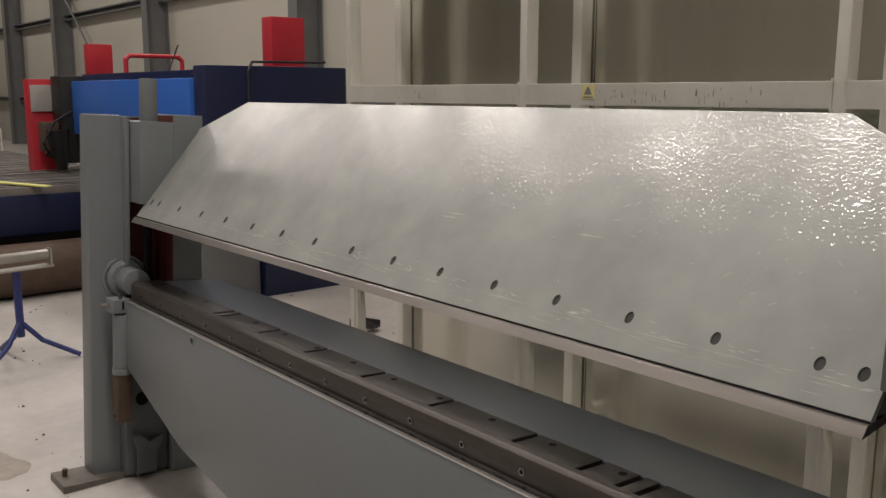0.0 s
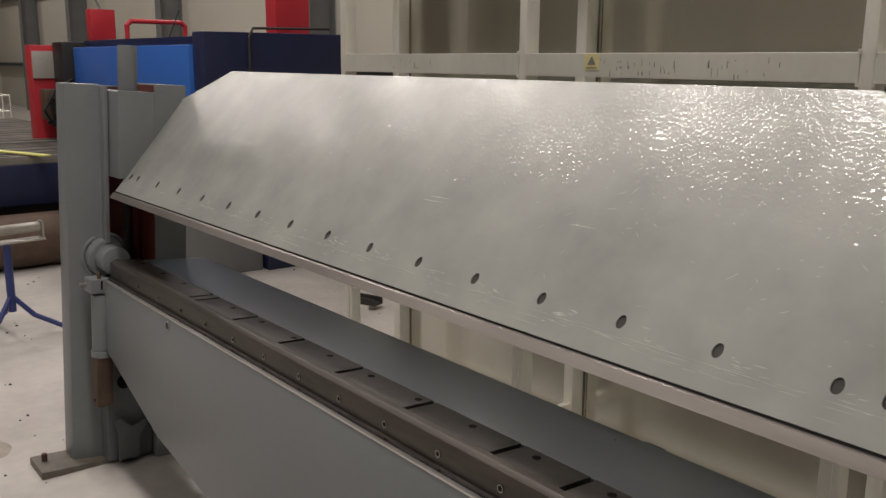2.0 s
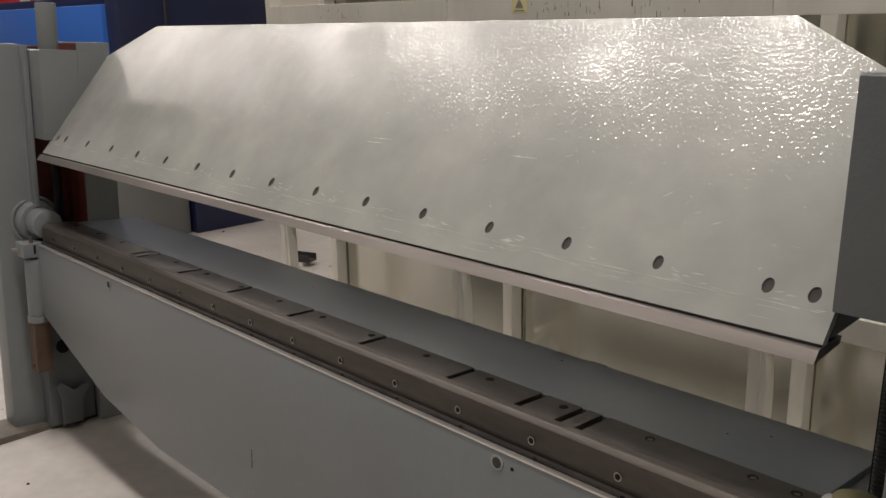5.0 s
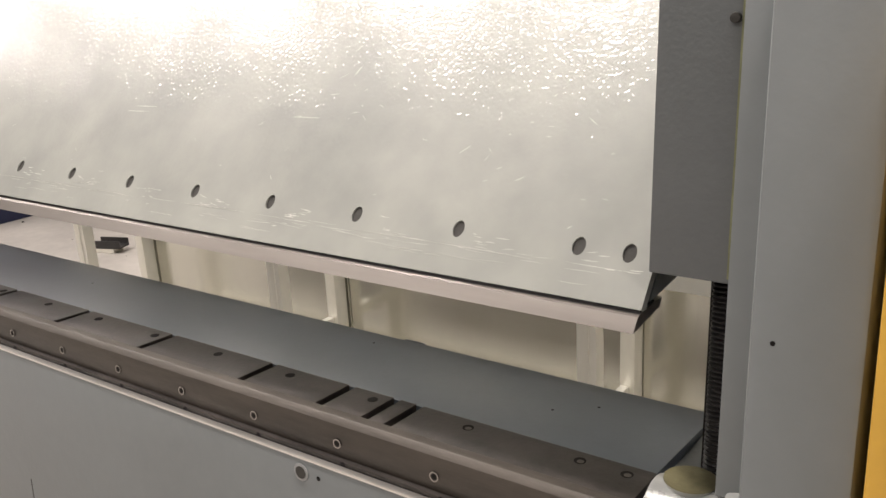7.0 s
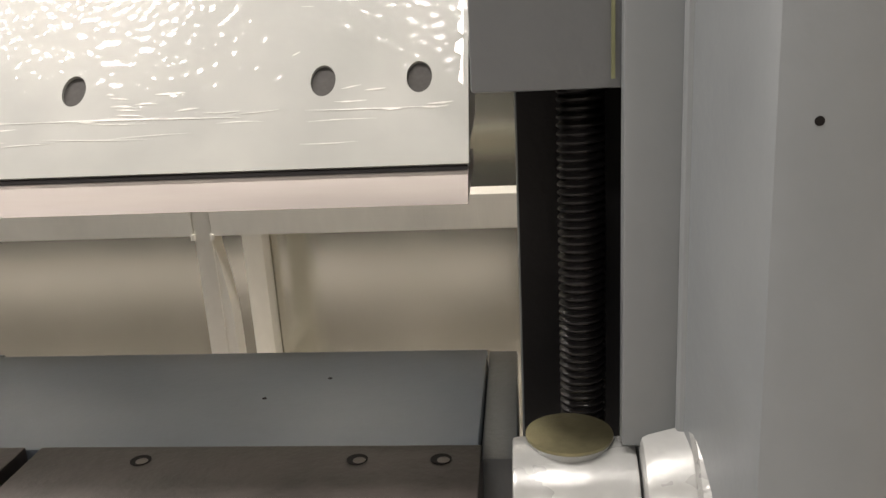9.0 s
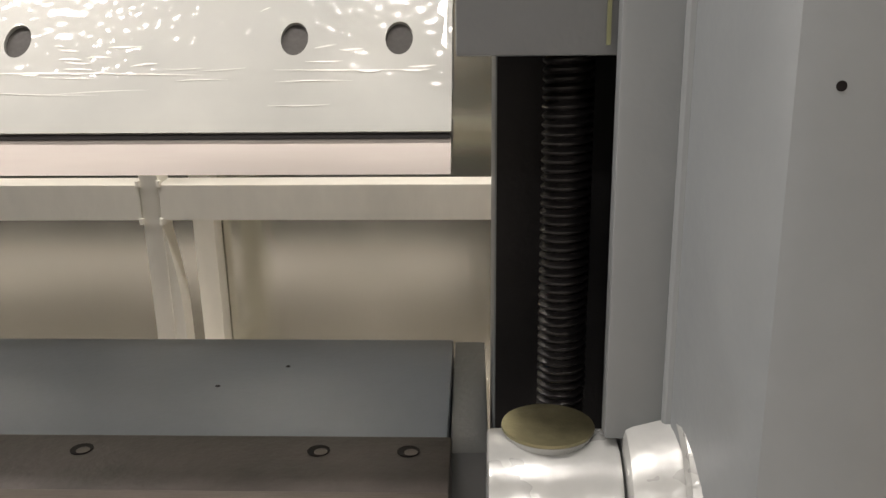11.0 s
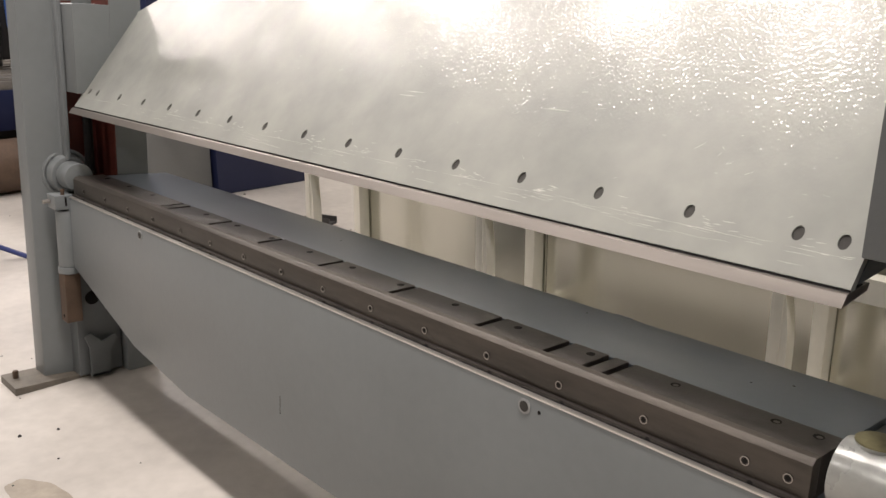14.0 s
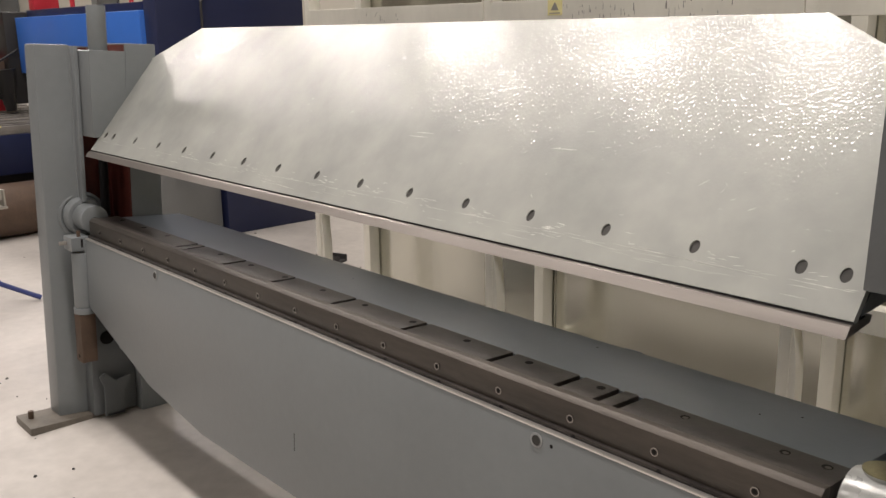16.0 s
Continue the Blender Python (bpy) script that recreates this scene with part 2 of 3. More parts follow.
# ceiling lamps: fixtures with an area light under each, two rows added as fill
lamp0 = None
for y, xs in LAMP_ROWS:
    for x in xs:
        if lamp0 is None:
            lamp0 = thing("ceiling_lamp", "white high-bay ceiling lamp out of view, some added as fill", "ceiling lamp", "lamps of the hall")
            part("housing", box(B(), -0.42, 0.42, -0.27, 0.27, 0.03, 0.15, 0.01), LAMP, lamp0)
            part("hanger", rod(B(), (0, 0, 0.15), (0, 0, 1.69), 0.008, seg=8), LAMP, lamp0)
            lamp0.matrix_basis = pose(x, y, LAMP_Z)
        else:
            copy_thing(lamp0, pose(x, y, LAMP_Z))
        light = bpy.data.lights.new("lamp_light", "AREA")
        light.shape, light.size, light.size_y, light.energy = "RECTANGLE", 0.8, 0.5, LAMP_WATT
        light.color = (1.0, 0.915, 0.86)
        lo = new("lamp_light", light)
        lo.matrix_basis = pose(x, y, LAMP_Z + 0.02)

# ---------------------------------------------------------------- folding machine
ZH = 1.2395
TAN = 0.75
SUNK_BY = -0.010  # how far beam and sliders stand below their upper mark
CA, SA = 1 / math.hypot(1, TAN), TAN / math.hypot(1, TAN)
XL, XR = -0.125, 2.912
machine = thing("folding_machine", "grey sheet metal folding machine with a silver clamping beam", "folding machine")
# it stands leaning back a little about the line of its front screws
machine.matrix_basis = Matrix.Translation((0, -0.086, 0.852)) @ Matrix.Rotation(radians(-3.0), 4, "X") @ Matrix.Translation((0, 0.072, -0.852))


def on_plate(x, v, d=0.0):
    """A place on the sloping face: v up the slope from the row of holes, d out of it."""
    return (x, v * SA - d * CA, ZH + v * CA + d * SA)


V_BOT, V_SHOULDER, V_TOP = -0.075, 0.379, 0.531
body = B()
prism(body, [(-0.012, 1.1815), (0.310, 1.642), (0.335, 1.632), (0.150, 1.30), (0.125, 1.196)], "x", XL + 0.28, XR - 0.27)
prism(body, [(-0.012, 1.1815), (0.222, 1.515), (0.245, 1.505), (0.150, 1.30), (0.125, 1.196)], "x", XL + 0.002, XL + 0.28)
prism(body, [(-0.012, 1.1815), (0.222, 1.515), (0.245, 1.505), (0.150, 1.30), (0.125, 1.196)], "x", XR - 0.27, XR - 0.002)
beam = part("clamping_beam", body, GREY_DARK, machine, "dark grey clamping beam behind a silver face plate")
beam.location.z = SUNK_BY

HOLES = [-0.0745] + [0.2 * i for i in range(15)] + [2.8745]
HR, HV = 0.0098, 0.0138
face = B()


def quad(bm, a, b, c, d):
    bm.faces.new([bm.verts.new(on_plate(*p)) for p in (a, b, c, d)])


S = 0.03
for h in HOLES:
    ring, rim = [], []
    for k in range(24):
        a = k * math.tau / 24 + math.tau / 8
        c, s = math.cos(a), math.sin(a)
        g = S / max(abs(c), abs(s))
        ring.append(face.verts.new(on_plate(h + HR * c, HV * s)))
        rim.append(face.verts.new(on_plate(h + g * c, g * s)))
    for k in range(24):
        j = (k + 1) % 24
        face.faces.new((ring[k], rim[k], rim[j], ring[j]))
xs = [XL] + [e for h in HOLES for e in (h - S, h + S)] + [XR]
for a, b in zip(xs[0::2], xs[1::2]):
    if b - a > 1e-4:
        quad(face, (a, -S), (b, -S), (b, S), (a, S))
quad(face, (XL, V_BOT), (XR, V_BOT), (XR, -S), (XL, -S))
quad(face, (XL, S), (XR, S), (XR, V_SHOULDER), (XL, V_SHOULDER))
quad(face, (XL, V_SHOULDER), (XR, V_SHOULDER), (XR - 0.257, V_TOP), (XL + 0.27, V_TOP))
bmesh.ops.remove_doubles(face, verts=face.verts[:], dist=1e-5)
bmesh.ops.recalc_face_normals(face, faces=face.faces[:])
edges = [e for e in face.edges if e.is_boundary]
out = bmesh.ops.extrude_edge_only(face, edges=edges)
bmesh.ops.translate(face, vec=(0, 0.014 * CA, -0.014 * SA), verts=[v for v in out["geom"] if isinstance(v, bmesh.types.BMVert)])
part("face_plate", face, PLATE, beam, "silver hammer-finish plate with a row of bolt holes", smooth=False)

bolt_bm = B()
rod(bolt_bm, (0, 0, -0.0165), (0, 0, -0.0030), 0.0155, seg=24)
bolt0 = None
tilt = Matrix.Rotation(math.atan2(CA, SA), 4, "X")
for h in HOLES:
    m = Matrix.Translation(on_plate(h, 0)) @ tilt
    if bolt0 is None:
        bolt0 = part("sunk_bolt", bolt_bm, SUNK, beam, "dark sunk bolt head")
        bolt0.matrix_local = m
    else:
        same_mesh("sunk_bolt", bolt0, beam, m)

# bare edges of the face plate, the line scored under the holes and the scuffs round them
rng = random.Random(3)


def scratch(bm, x, v, length, angle, w):
    """A thin ragged streak: a strip that swells and tapers along a slightly bent line."""
    if abs(v) < 0.019 and any(abs(x - h) < 0.014 + length / 2 for h in HOLES):
        return
    c, s = math.cos(angle), math.sin(angle)
    bend = rng.uniform(-0.05, 0.05) * min(length, 0.018)
    rows = []
    n = 5
    for k in range(n + 1):
        f = k / n
        a = (f - 0.5) * length
        b = bend * 4 * f * (1 - f)
        h = 0.5 * w * (0.15 + rng.uniform(0.4, 1.0) * math.sin(math.pi * f))
        rows.append([bm.verts.new(on_plate(min(max(x + a * c - q * s, XL + 0.004), XR - 0.004), v + a * s + q * c, 0.0005)) for q in (b - h, b + h)])
    for p, q in zip(rows[:-1], rows[1:]):
        bm.faces.new((p[0], q[0], q[1], p[1]))


bm = B()
x = XL + 0.05
while x < 2.84:
    n = rng.uniform(0.03, 0.2)
    scratch(bm, x + n / 2, -0.0275 + rng.gauss(0, 0.0012), n, rng.gauss(0, 0.006), rng.uniform(0.0006, 0.0016))
    x += n * rng.uniform(0.8, 1.7)
tagged(part("scored_line", bm, SCRATCH, beam, "bright line scored under the bolt holes", smooth=False), kind="stuff")
bm = B()
for h in HOLES[4:]:
    for _ in range(rng.randint(5, 16)):
        scratch(bm, h + rng.uniform(0.012, 0.10), rng.gauss(-0.016, 0.010), rng.uniform(0.004, 0.028), rng.gauss(0, 0.12), rng.uniform(0.0008, 0.0024))
for _ in range(70):
    scratch(bm, rng.uniform(0.4, 2.85), rng.uniform(-0.055, -0.022), rng.uniform(0.015, 0.09), rng.gauss(0, 0.03), rng.uniform(0.0004, 0.0010))
for _ in range(60):
    scratch(bm, rng.uniform(0.6, 2.85), rng.uniform(0.02, 0.45), rng.uniform(0.003, 0.014), rng.choice((0.0, 0.1, 0.6, 2.4)) + rng.gauss(0, 0.15), rng.uniform(0.0006, 0.0016))
for cx, cv, n in ((2.30, 0.24, 12), (2.68, 0.26, 9), (2.12, 0.13, 5), (2.62, 0.12, 7), (2.36, 0.33, 7), (1.2, 0.2, 5)):
    for _ in range(n):
        scratch(bm, cx + rng.gauss(0, 0.045), cv + rng.gauss(0, 0.035), rng.uniform(0.004, 0.024), rng.choice((0.05, 0.6, 0.8, 2.5)) + rng.gauss(0, 0.2), rng.uniform(0.0006, 0.0018))
for x, v in ((1.72, 0.16), (1.74, 0.172), (2.2, 0.17)):
    scratch(bm, x, v, 0.07, 0.02, 0.0018)
tagged(part("scuffing", bm, SCRATCH, beam, "bright scratches on the plate", smooth=False), kind="stuff")
for x, s in ((XR - 0.004, 1), (XL + 0.004, -1)):
    bm = B()
    for k in range(26):
        v = -0.01 + 0.36 * k / 26 + rng.uniform(-0.004, 0.004)
        w = rng.uniform(0.001, 0.0045) * (1.5 if v < 0.03 else 1.0)
        vs = [bm.verts.new(on_plate(xx, vv, 0.0007)) for xx, vv in ((x, v), (x, v + 0.016), (x - s * w * rng.uniform(0.4, 1), v + 0.012), (x - s * w, v + 0.004))]
        bm.faces.new(vs)
    part("bare_edge", bm, WORN, beam, "paint chipped from the plate ends", smooth=False)

nose = B()
prism(nose, [(-0.0550, 1.1730), (-0.0685, 1.1545), (0.018, 1.1670), (0.024, 1.1790), (0.0, 1.1790), (-0.050, 1.1745)], "x", XL, XR)
part("nose_tool", nose, STEEL, beam, "ground bare steel clamping nose", smooth=False)
part("seam_strip", prism(B(), [(-0.047, 1.1752), (0.0, 1.1792), (0.0, 1.1812), (-0.040, 1.1812)], "x", XL + 0.001, XR - 0.001), BLACK, beam, "dark seam over the nose")


def end_post(side):
    """One end of the machine, built for the right end and mirrored for the other."""
    def X(x):
        return x if side > 0 else 2.8 - x

    def bx(bm, x0, x1, *rest):
        a, b = sorted((X(x0), X(x1)))
        return box(bm, a, b, *rest)
    p = B()
    prism(p, [(X(x), y) for x, y in ((3.088, -0.185), (3.200, -0.185), (3.200, -0.052), (3.066, -0.052))], "z", 0.012, 1.580, 0.010)
    bx(p, 3.140, 3.196, -0.053, 0.125, 0.012, 1.575)
    post = part("end_post", p, GREY, machine, "tall grey welded end post")
    bx2 = B()
    bx(bx2, 2.945, 3.190, 0.122, 0.254, 0.012, 1.590, 0.004)
    part("rear_column", bx2, GREY, post)
    part("guide_strip", bx(B(), 3.022, 3.085, -0.0535, -0.036, 0.945, 1.575, 0.003), GREY, post, "narrow guide strip welded beside the slider")
    w = B()
    rod(w, (X(3.068), -0.054, 0.95), (X(3.068), -0.054, 1.57), 0.006, seg=10)
    part("weld_bead", w, GREY, post)
    # Channel faces are near-black on the right end, red on the left.
    part("channel_lining", bx(B(), 2.947, 3.138, 0.1165, 0.1215, 0.85, 1.585), LINING_BLACK if side > 0 else PRIMER, post, "black guide face" if side > 0 else "red primed guide face")
    part("channel_side", bx(B(), 3.1335, 3.1395, -0.045, 0.116, 0.85, 1.57), LINING_BLACK if side > 0 else PRIMER, post)
    f = B()
    bx(f, 3.02, 3.21, -0.325, 0.33, -0.014, 0.018, 0.003)
    part("foot_plate", f, DIRTY, post, "thick foot plate bolted to the floor")
    for y in (-0.285,):
        part("foot_bolt", rod(B(), (X(3.14), y, 0.018), (X(3.14), y, 0.05), 0.012, seg=6), BROWN, post, "rusty hexagon foot bolt")
    if side > 0:
        part("tapped_hole", rod(B(), (3.112, -0.1853, 1.211), (3.112, -0.180, 1.211), 0.0028, seg=14), BLACK, post)
    else:
        g = B()
        prism(g, [(-0.055, 0.20), (-0.03, 0.215), (0.02, 0.17), (0.075, 0.19), (0.085, 0.17), (0.05, 0.12), (0.05, 0.02), (-0.035, 0.02), (-0.035, 0.15)], "x", X(2.965), X(2.955), 0.002)
        box(g, X(2.985), X(2.955), -0.03, 0.045, 0.02, 0.03)
        # The darker grey puts the shade at the foot into the gusset's colour.
        part("gusset", g, GREY_DARK, post, "pointed grey gusset at the foot")
        part("inner_panel", bx(B(), 2.99, 3.09, -0.07, 0.115, 0.02, 0.80, 0.003), GREY_DARK, post)
        part("clamp_hole", rod(B(), (X(2.989), 0.0, 0.36), (X(2.986), 0.0, 0.36), 0.03, seg=16), BLACK, post)
    # slider that carries the clamping beam
    s = B()
    prof = [(-0.034, 1.228), (0.113, 1.228), (0.113, 1.568), (-0.028, 1.571), (-0.034, 1.566)]
    a, b = sorted((X(2.9150), X(3.125)))
    prism(s, prof, "x", a, b, 0.003)
    a, b = sorted((X(2.9128), X(2.9405)))
    prism(s, [(0.1, 1.228), (0.235, 1.30), (0.25, 1.53), (0.205, 1.548), (0.112, 1.5675)], "x", a, b)
    # Right slider takes the shaded copy of the grey, left one the lit.
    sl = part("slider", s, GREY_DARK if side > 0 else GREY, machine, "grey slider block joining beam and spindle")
    sl.location.z = SUNK_BY
    if side > 0:
        part("slider_bolt", rod(B(), (3.008, -0.034, 1.540), (3.008, -0.041, 1.540), 0.0062, seg=12, bevel=0.001), SUNK, sl)
    sp = B()
    rod(sp, (X(2.985), 0.030, 1.565), (X(2.985), 0.030, 1.745), 0.037, seg=28, bevel=0.002)
    part("spindle_cover", sp, GREY, sl, "round grey spindle cover")
    th = B()
    rings, seg, z = [], 20, 0.895
    while z < 1.236:
        for r, dz in ((0.0165, 0.0), (0.0195, 0.0026), (0.0195, 0.0042)):
            rings.append([th.verts.new((X(2.998) + r * math.cos(k * math.tau / seg), 0.030 + r * math.sin(k * math.tau / seg), z + dz + 0.0068 * k / seg)) for k in range(seg)])
        z += 0.0068
    for a, b in zip(rings[:-1], rings[1:]):
        for k in range(seg):
            th.faces.new((a[k], a[(k + 1) % seg], b[(k + 1) % seg], b[k]))
    bmesh.ops.recalc_face_normals(th, faces=th.faces[:])
    part("spindle", th, SCREW, sl, "dark threaded lifting spindle")
    if side > 0:
        part("grease_line", box(B(), 3.0152, 3.0180, -0.0365, -0.0345, 1.235, 1.565), GREASE_Y, sl, "smear of yellow green grease")
    # pivot of the bending leaf
    c = B()
    rod(c, (X(2.937), -0.040, 0.883), (X(3.034), -0.040, 0.883), 0.057, seg=36, bevel=0.004)
    piv = part("pivot", c, PIVOT if side > 0 else GREY, machine, "pale painted pivot cylinder of the bending leaf")
    c = B()
    rod(c, (X(3.036), -0.040, 0.883), (X(3.096), -0.040, 0.883), 0.072, 0.088, seg=36, bevel=0.006)
    part("pivot_flange", c, PIVOT if side > 0 else GREY, piv)
    tor = [(X(3.078), -0.040 + 0.090 * math.cos(k * math.tau / 28), 0.883 + 0.090 * math.sin(k * math.tau / 28)) for k in range(29)]
    part("flange_weld", tube(B(), tor, 0.009, 8), PIVOT if side > 0 else GREY, piv)
    if side > 0:
        c = B()
        rod(c, (2.983, -0.030, 0.925), (2.983, -0.030, 0.9425), 0.026, 0.035, seg=32)
        part("cup", c, PIVOT, piv)
        part("brass_cap", rod(B(), (2.983, -0.030, 0.9425), (2.983, -0.030, 0.9455), 0.0352, seg=32, bevel=0.001), BRASS, piv, "tarnished brass cap")
        for xx, yy in ((3.052, -0.002), (3.058, -0.045)):
            part("grub_screw", rod(B(), (xx, yy, 0.92), (xx, yy, 0.968), 0.004, seg=8), BROWN, piv)
    else:
        part("axle_hole", rod(B(), (X(2.9375), -0.040, 0.883), (X(2.9345), -0.040, 0.883), 0.010, seg=12), BLACK, piv)
    return post


end_post(1)
end_post(-1)

# yellow guard beyond the near post
guard = thing("yellow_guard_panel", "yellow steel guard panel beside the grey end post", "guard panel")
part("panel", box(B(), 3.213, 3.262, -0.215, 0.42, 0.0, 1.55, 0.006), YELLOW, guard)
part("knob", rod(B(), (3.250, -0.215, 1.160), (3.250, -0.235, 1.160), 0.014, seg=18, bevel=0.003), BLACK, guard, "black knob")

# table behind the tool bar
t = B()
prism(t, [(0.052, 0.8885), (0.313, 0.8790), (0.320, 0.872), (0.320, 0.62), (0.052, 0.62)], "x", -0.108, 2.904, 0.003)
table = part("rear_table", t, TABLE, machine, "blue-grey painted support table")
t = B()
box(t, 2.9055, 2.940, 0.06, 0.325, 0.60, 0.872, 0.003)
part("table_end_plate", t, GREY_DARK, table)
part("table_end_plate", box(B(), -0.145, -0.1095, 0.06, 0.325, 0.60, 0.872, 0.003), GREY_DARK, table)
part("frame_beam", box(B(), -0.2, 3.0, 0.05, 0.30, 0.30, 0.618, 0.004), GREY_DARK, machine)
bm = B()
for x, y in ((2.67, 0.17), (2.73, 0.225), (1.3, 0.2), (2.2, 0.26)):
    rod(bm, (x, y, 0.8805), (x, y, 0.8875 - 0.0356 * (y - 0.052) + 0.0012), 0.0026, seg=7)
tagged(part("chipping", bm, BLACK, table, "dark chips in the paint"), kind="stuff")
part("weld_spot", rod(B(), (2.24, 0.316, 0.874), (2.29, 0.316, 0.874), 0.006, seg=10, bevel=0.003), TABLE, table)

# bending leaf
leaf_bm = B()
LEAF = [(-0.095, 0.816), (2.895, 0.816), (2.895, 0.53), (2.36, 0.352), (1.95, 0.295), (0.85, 0.295), (0.44, 0.352), (-0.095, 0.53)]
prism(leaf_bm, LEAF, "y", -0.098, -0.062, 0.003)
leaf = part("bending_leaf", leaf_bm, GREY, machine, "broad grey leaf plate with slanting lower corners")
rib = B()
prism(rib, [(-0.02, 0.80), (2.82, 0.80), (2.82, 0.60), (2.3, 0.42), (0.5, 0.42), (-0.02, 0.60)], "y", -0.061, -0.02)
part("stiffener", rib, GREY_DARK, leaf)
part("top_edge", box(B(), -0.095, 2.895, -0.0995, -0.086, 0.8145, 0.8195, 0.001), WORN, leaf, "worn bright upper edge")
for x, z in ((2.332, 0.790), (0.542, 0.789)):
    c = B()
    rod(c, (x, -0.0985, z), (x, -0.1005, z), 0.0165, seg=24, bevel=0.001)
    part("lifting_hole", c, RIM, leaf, "pale worn rim of a threaded hole")
    part("hole_shadow", rod(B(), (x, -0.1007, z), (x, -0.1012, z), 0.0115, seg=20), SUNK, leaf, "dark threaded hole")
part("pin_hole", rod(B(), (2.371, -0.0982, 0.789), (2.371, -0.0987, 0.789), 0.0042, seg=12), BLACK, leaf)
for x, z, n in ((1.42, 0.44, 0.055),):
    bm = B()
    box(bm, x - 0.0015, x + 0.0015, -0.0986, -0.0981, z, z + n)
    part("gouge", bm, DARK, leaf, "dark vertical scratch")
# tube and adjuster at the far end of the leaf
c = B()
rod(c, (-0.150, -0.098, 0.525), (-0.150, -0.098, 0.755), 0.040, seg=28, bevel=0.004)
box(c, -0.150, -0.094, -0.097, -0.063, 0.54, 0.80, 0.002)
lt = part("hinge_tube", c, GREY, leaf, "upright grey hinge tube")
c = B()
rod(c, (-0.150, -0.098, 0.497), (-0.150, -0.098, 0.524), 0.044, seg=28, bevel=0.004)
part("collar", c, GREY, leaf)
part("counter_rod", box(B(), -0.185, -0.118, -0.132, -0.068, 0.29, 0.496, 0.004), BROWN, leaf, "rusty brown square bar")
part("rod_hole", rod(B(), (-0.150, -0.1325, 0.315), (-0.150, -0.1335, 0.315), 0.007, seg=12), BLACK, leaf)
c = B()
box(c, -0.20, -0.112, -0.150, -0.075, 0.765, 0.822, 0.004)
box(c, -0.185, -0.14, -0.115, -0.08, 0.74, 0.768, 0.003)
part("adjuster_block", c, GREY, leaf, "small split clamp block")
part("adjuster_slot", box(B(), -0.1125, -0.1110, -0.112, -0.104, 0.78, 0.815), BLACK, leaf)
part("adjuster_screw", rod(B(), (-0.165, -0.151, 0.795), (-0.165, -0.178, 0.795), 0.008, seg=8), BOLT, leaf)
part("adjuster_screw", rod(B(), (-0.130, -0.113, 0.822), (-0.130, -0.113, 0.845), 0.008, seg=8), BROWN, leaf)

# tool bar on the leaf: front rail, segments with gaps between them, ledge
ledge = part("bar_ledge", box(B(), -0.105, 2.905, -0.084, 0.046, 0.8165, 0.8265, 0.001), BAR, leaf, "dark oily ledge under the tool bar")
rail = part("tool_rail", prism(B(), [(-0.075, 0.827), (-0.045, 0.827), (-0.045, 0.8955), (-0.064, 0.8955), (-0.075, 0.886)], "x", -0.108, 2.908, 0.0015), BAR_EDGE, leaf, "dark steel rail with a worn upper edge")
CUTS = (-0.108, 0.600, 0.652, 0.935, 1.228, 1.535, 1.836, 2.138, 2.335, 2.438, 2.487, 2.908)
for a, b in zip(CUTS[:-1], CUTS[1:]):
    s = B()
    box(s, a + (0.0 if a < 0 else 0.002), b - (0.0 if b > 2.9 else 0.014), -0.0445, 0.046, 0.827, 0.8945, 0.0018)
    part("tool_segment", s, BAR, leaf, "dark oiled steel tool segment")
ring = B()
rod(ring, (0, 0, 0), (0, -0.0016, 0), 0.0085, 0.0085, seg=16)
soc = B()
rod(soc, (0, -0.0016, 0), (0, -0.0022, 0), 0.0050, seg=6)
# Flat bright ring that stands in for the glint on each screw head.
shine = B()
for k in range(20):
    a, b = k * math.tau / 20, (k + 1) * math.tau / 20
    vs = [shine.verts.new((r * math.cos(t_), -0.0024, r * math.sin(t_))) for r, t_ in ((0.0066, a), (0.0085, a), (0.0085, b), (0.0066, b))]
    shine.faces.new(vs)
bmesh.ops.remove_doubles(shine, verts=shine.verts[:], dist=1e-6)
r0 = s0 = h0 = None
for i in range(16):
    for_x = [(-0.002 + 0.2 * i) if i < 15 else 2.873][0]
    m = Matrix.Translation((for_x, -0.0752, 0.852))
    if r0 is None:
        r0 = part("cap_screw", ring, BAR, rail, "small socket head screw")
        r0.matrix_local = m
        s0 = part("screw_socket", soc, BLACK, rail)
        s0.matrix_local = m
        h0 = part("screw_rim", shine, BOLT, rail, "bright ring painted as the glint of a screw rim")
        h0.matrix_local = m
    else:
        same_mesh("cap_screw", r0, rail, m)
        same_mesh("screw_socket", s0, rail, m)
        same_mesh("screw_rim", h0, rail, m)
# counterbored screws in the segment tops: black disc as shade, offset disc as glint
top = B()
rod(top, (0, 0, 0.0), (0, 0, 0.0007), 0.0095, seg=18)
dot = B()
rod(dot, (0.0022, -0.0026, 0.0007), (0.0022, -0.0026, 0.0011), 0.0056, seg=14)
c0 = d0_ = None
for x in [0.2 * i - 0.002 for i in range(15)] + [2.873]:
    m = Matrix.Translation((x, 0.019, 0.8946))
    if c0 is None:
        c0 = part("counterbore", top, BLACK, leaf)
        c0.matrix_local = m
    else:
        same_mesh("counterbore", c0, leaf, m)
    if x > 2.5:
        if d0_ is None:
            d0_ = part("sunk_screw", dot, BAR_EDGE, leaf)
            d0_.matrix_local = m
        else:
            same_mesh("sunk_screw", d0_, leaf, m)
low = B()
rod(low, (0, 0, 0), (0, -0.0008, 0), 0.005, seg=10)
l0 = None
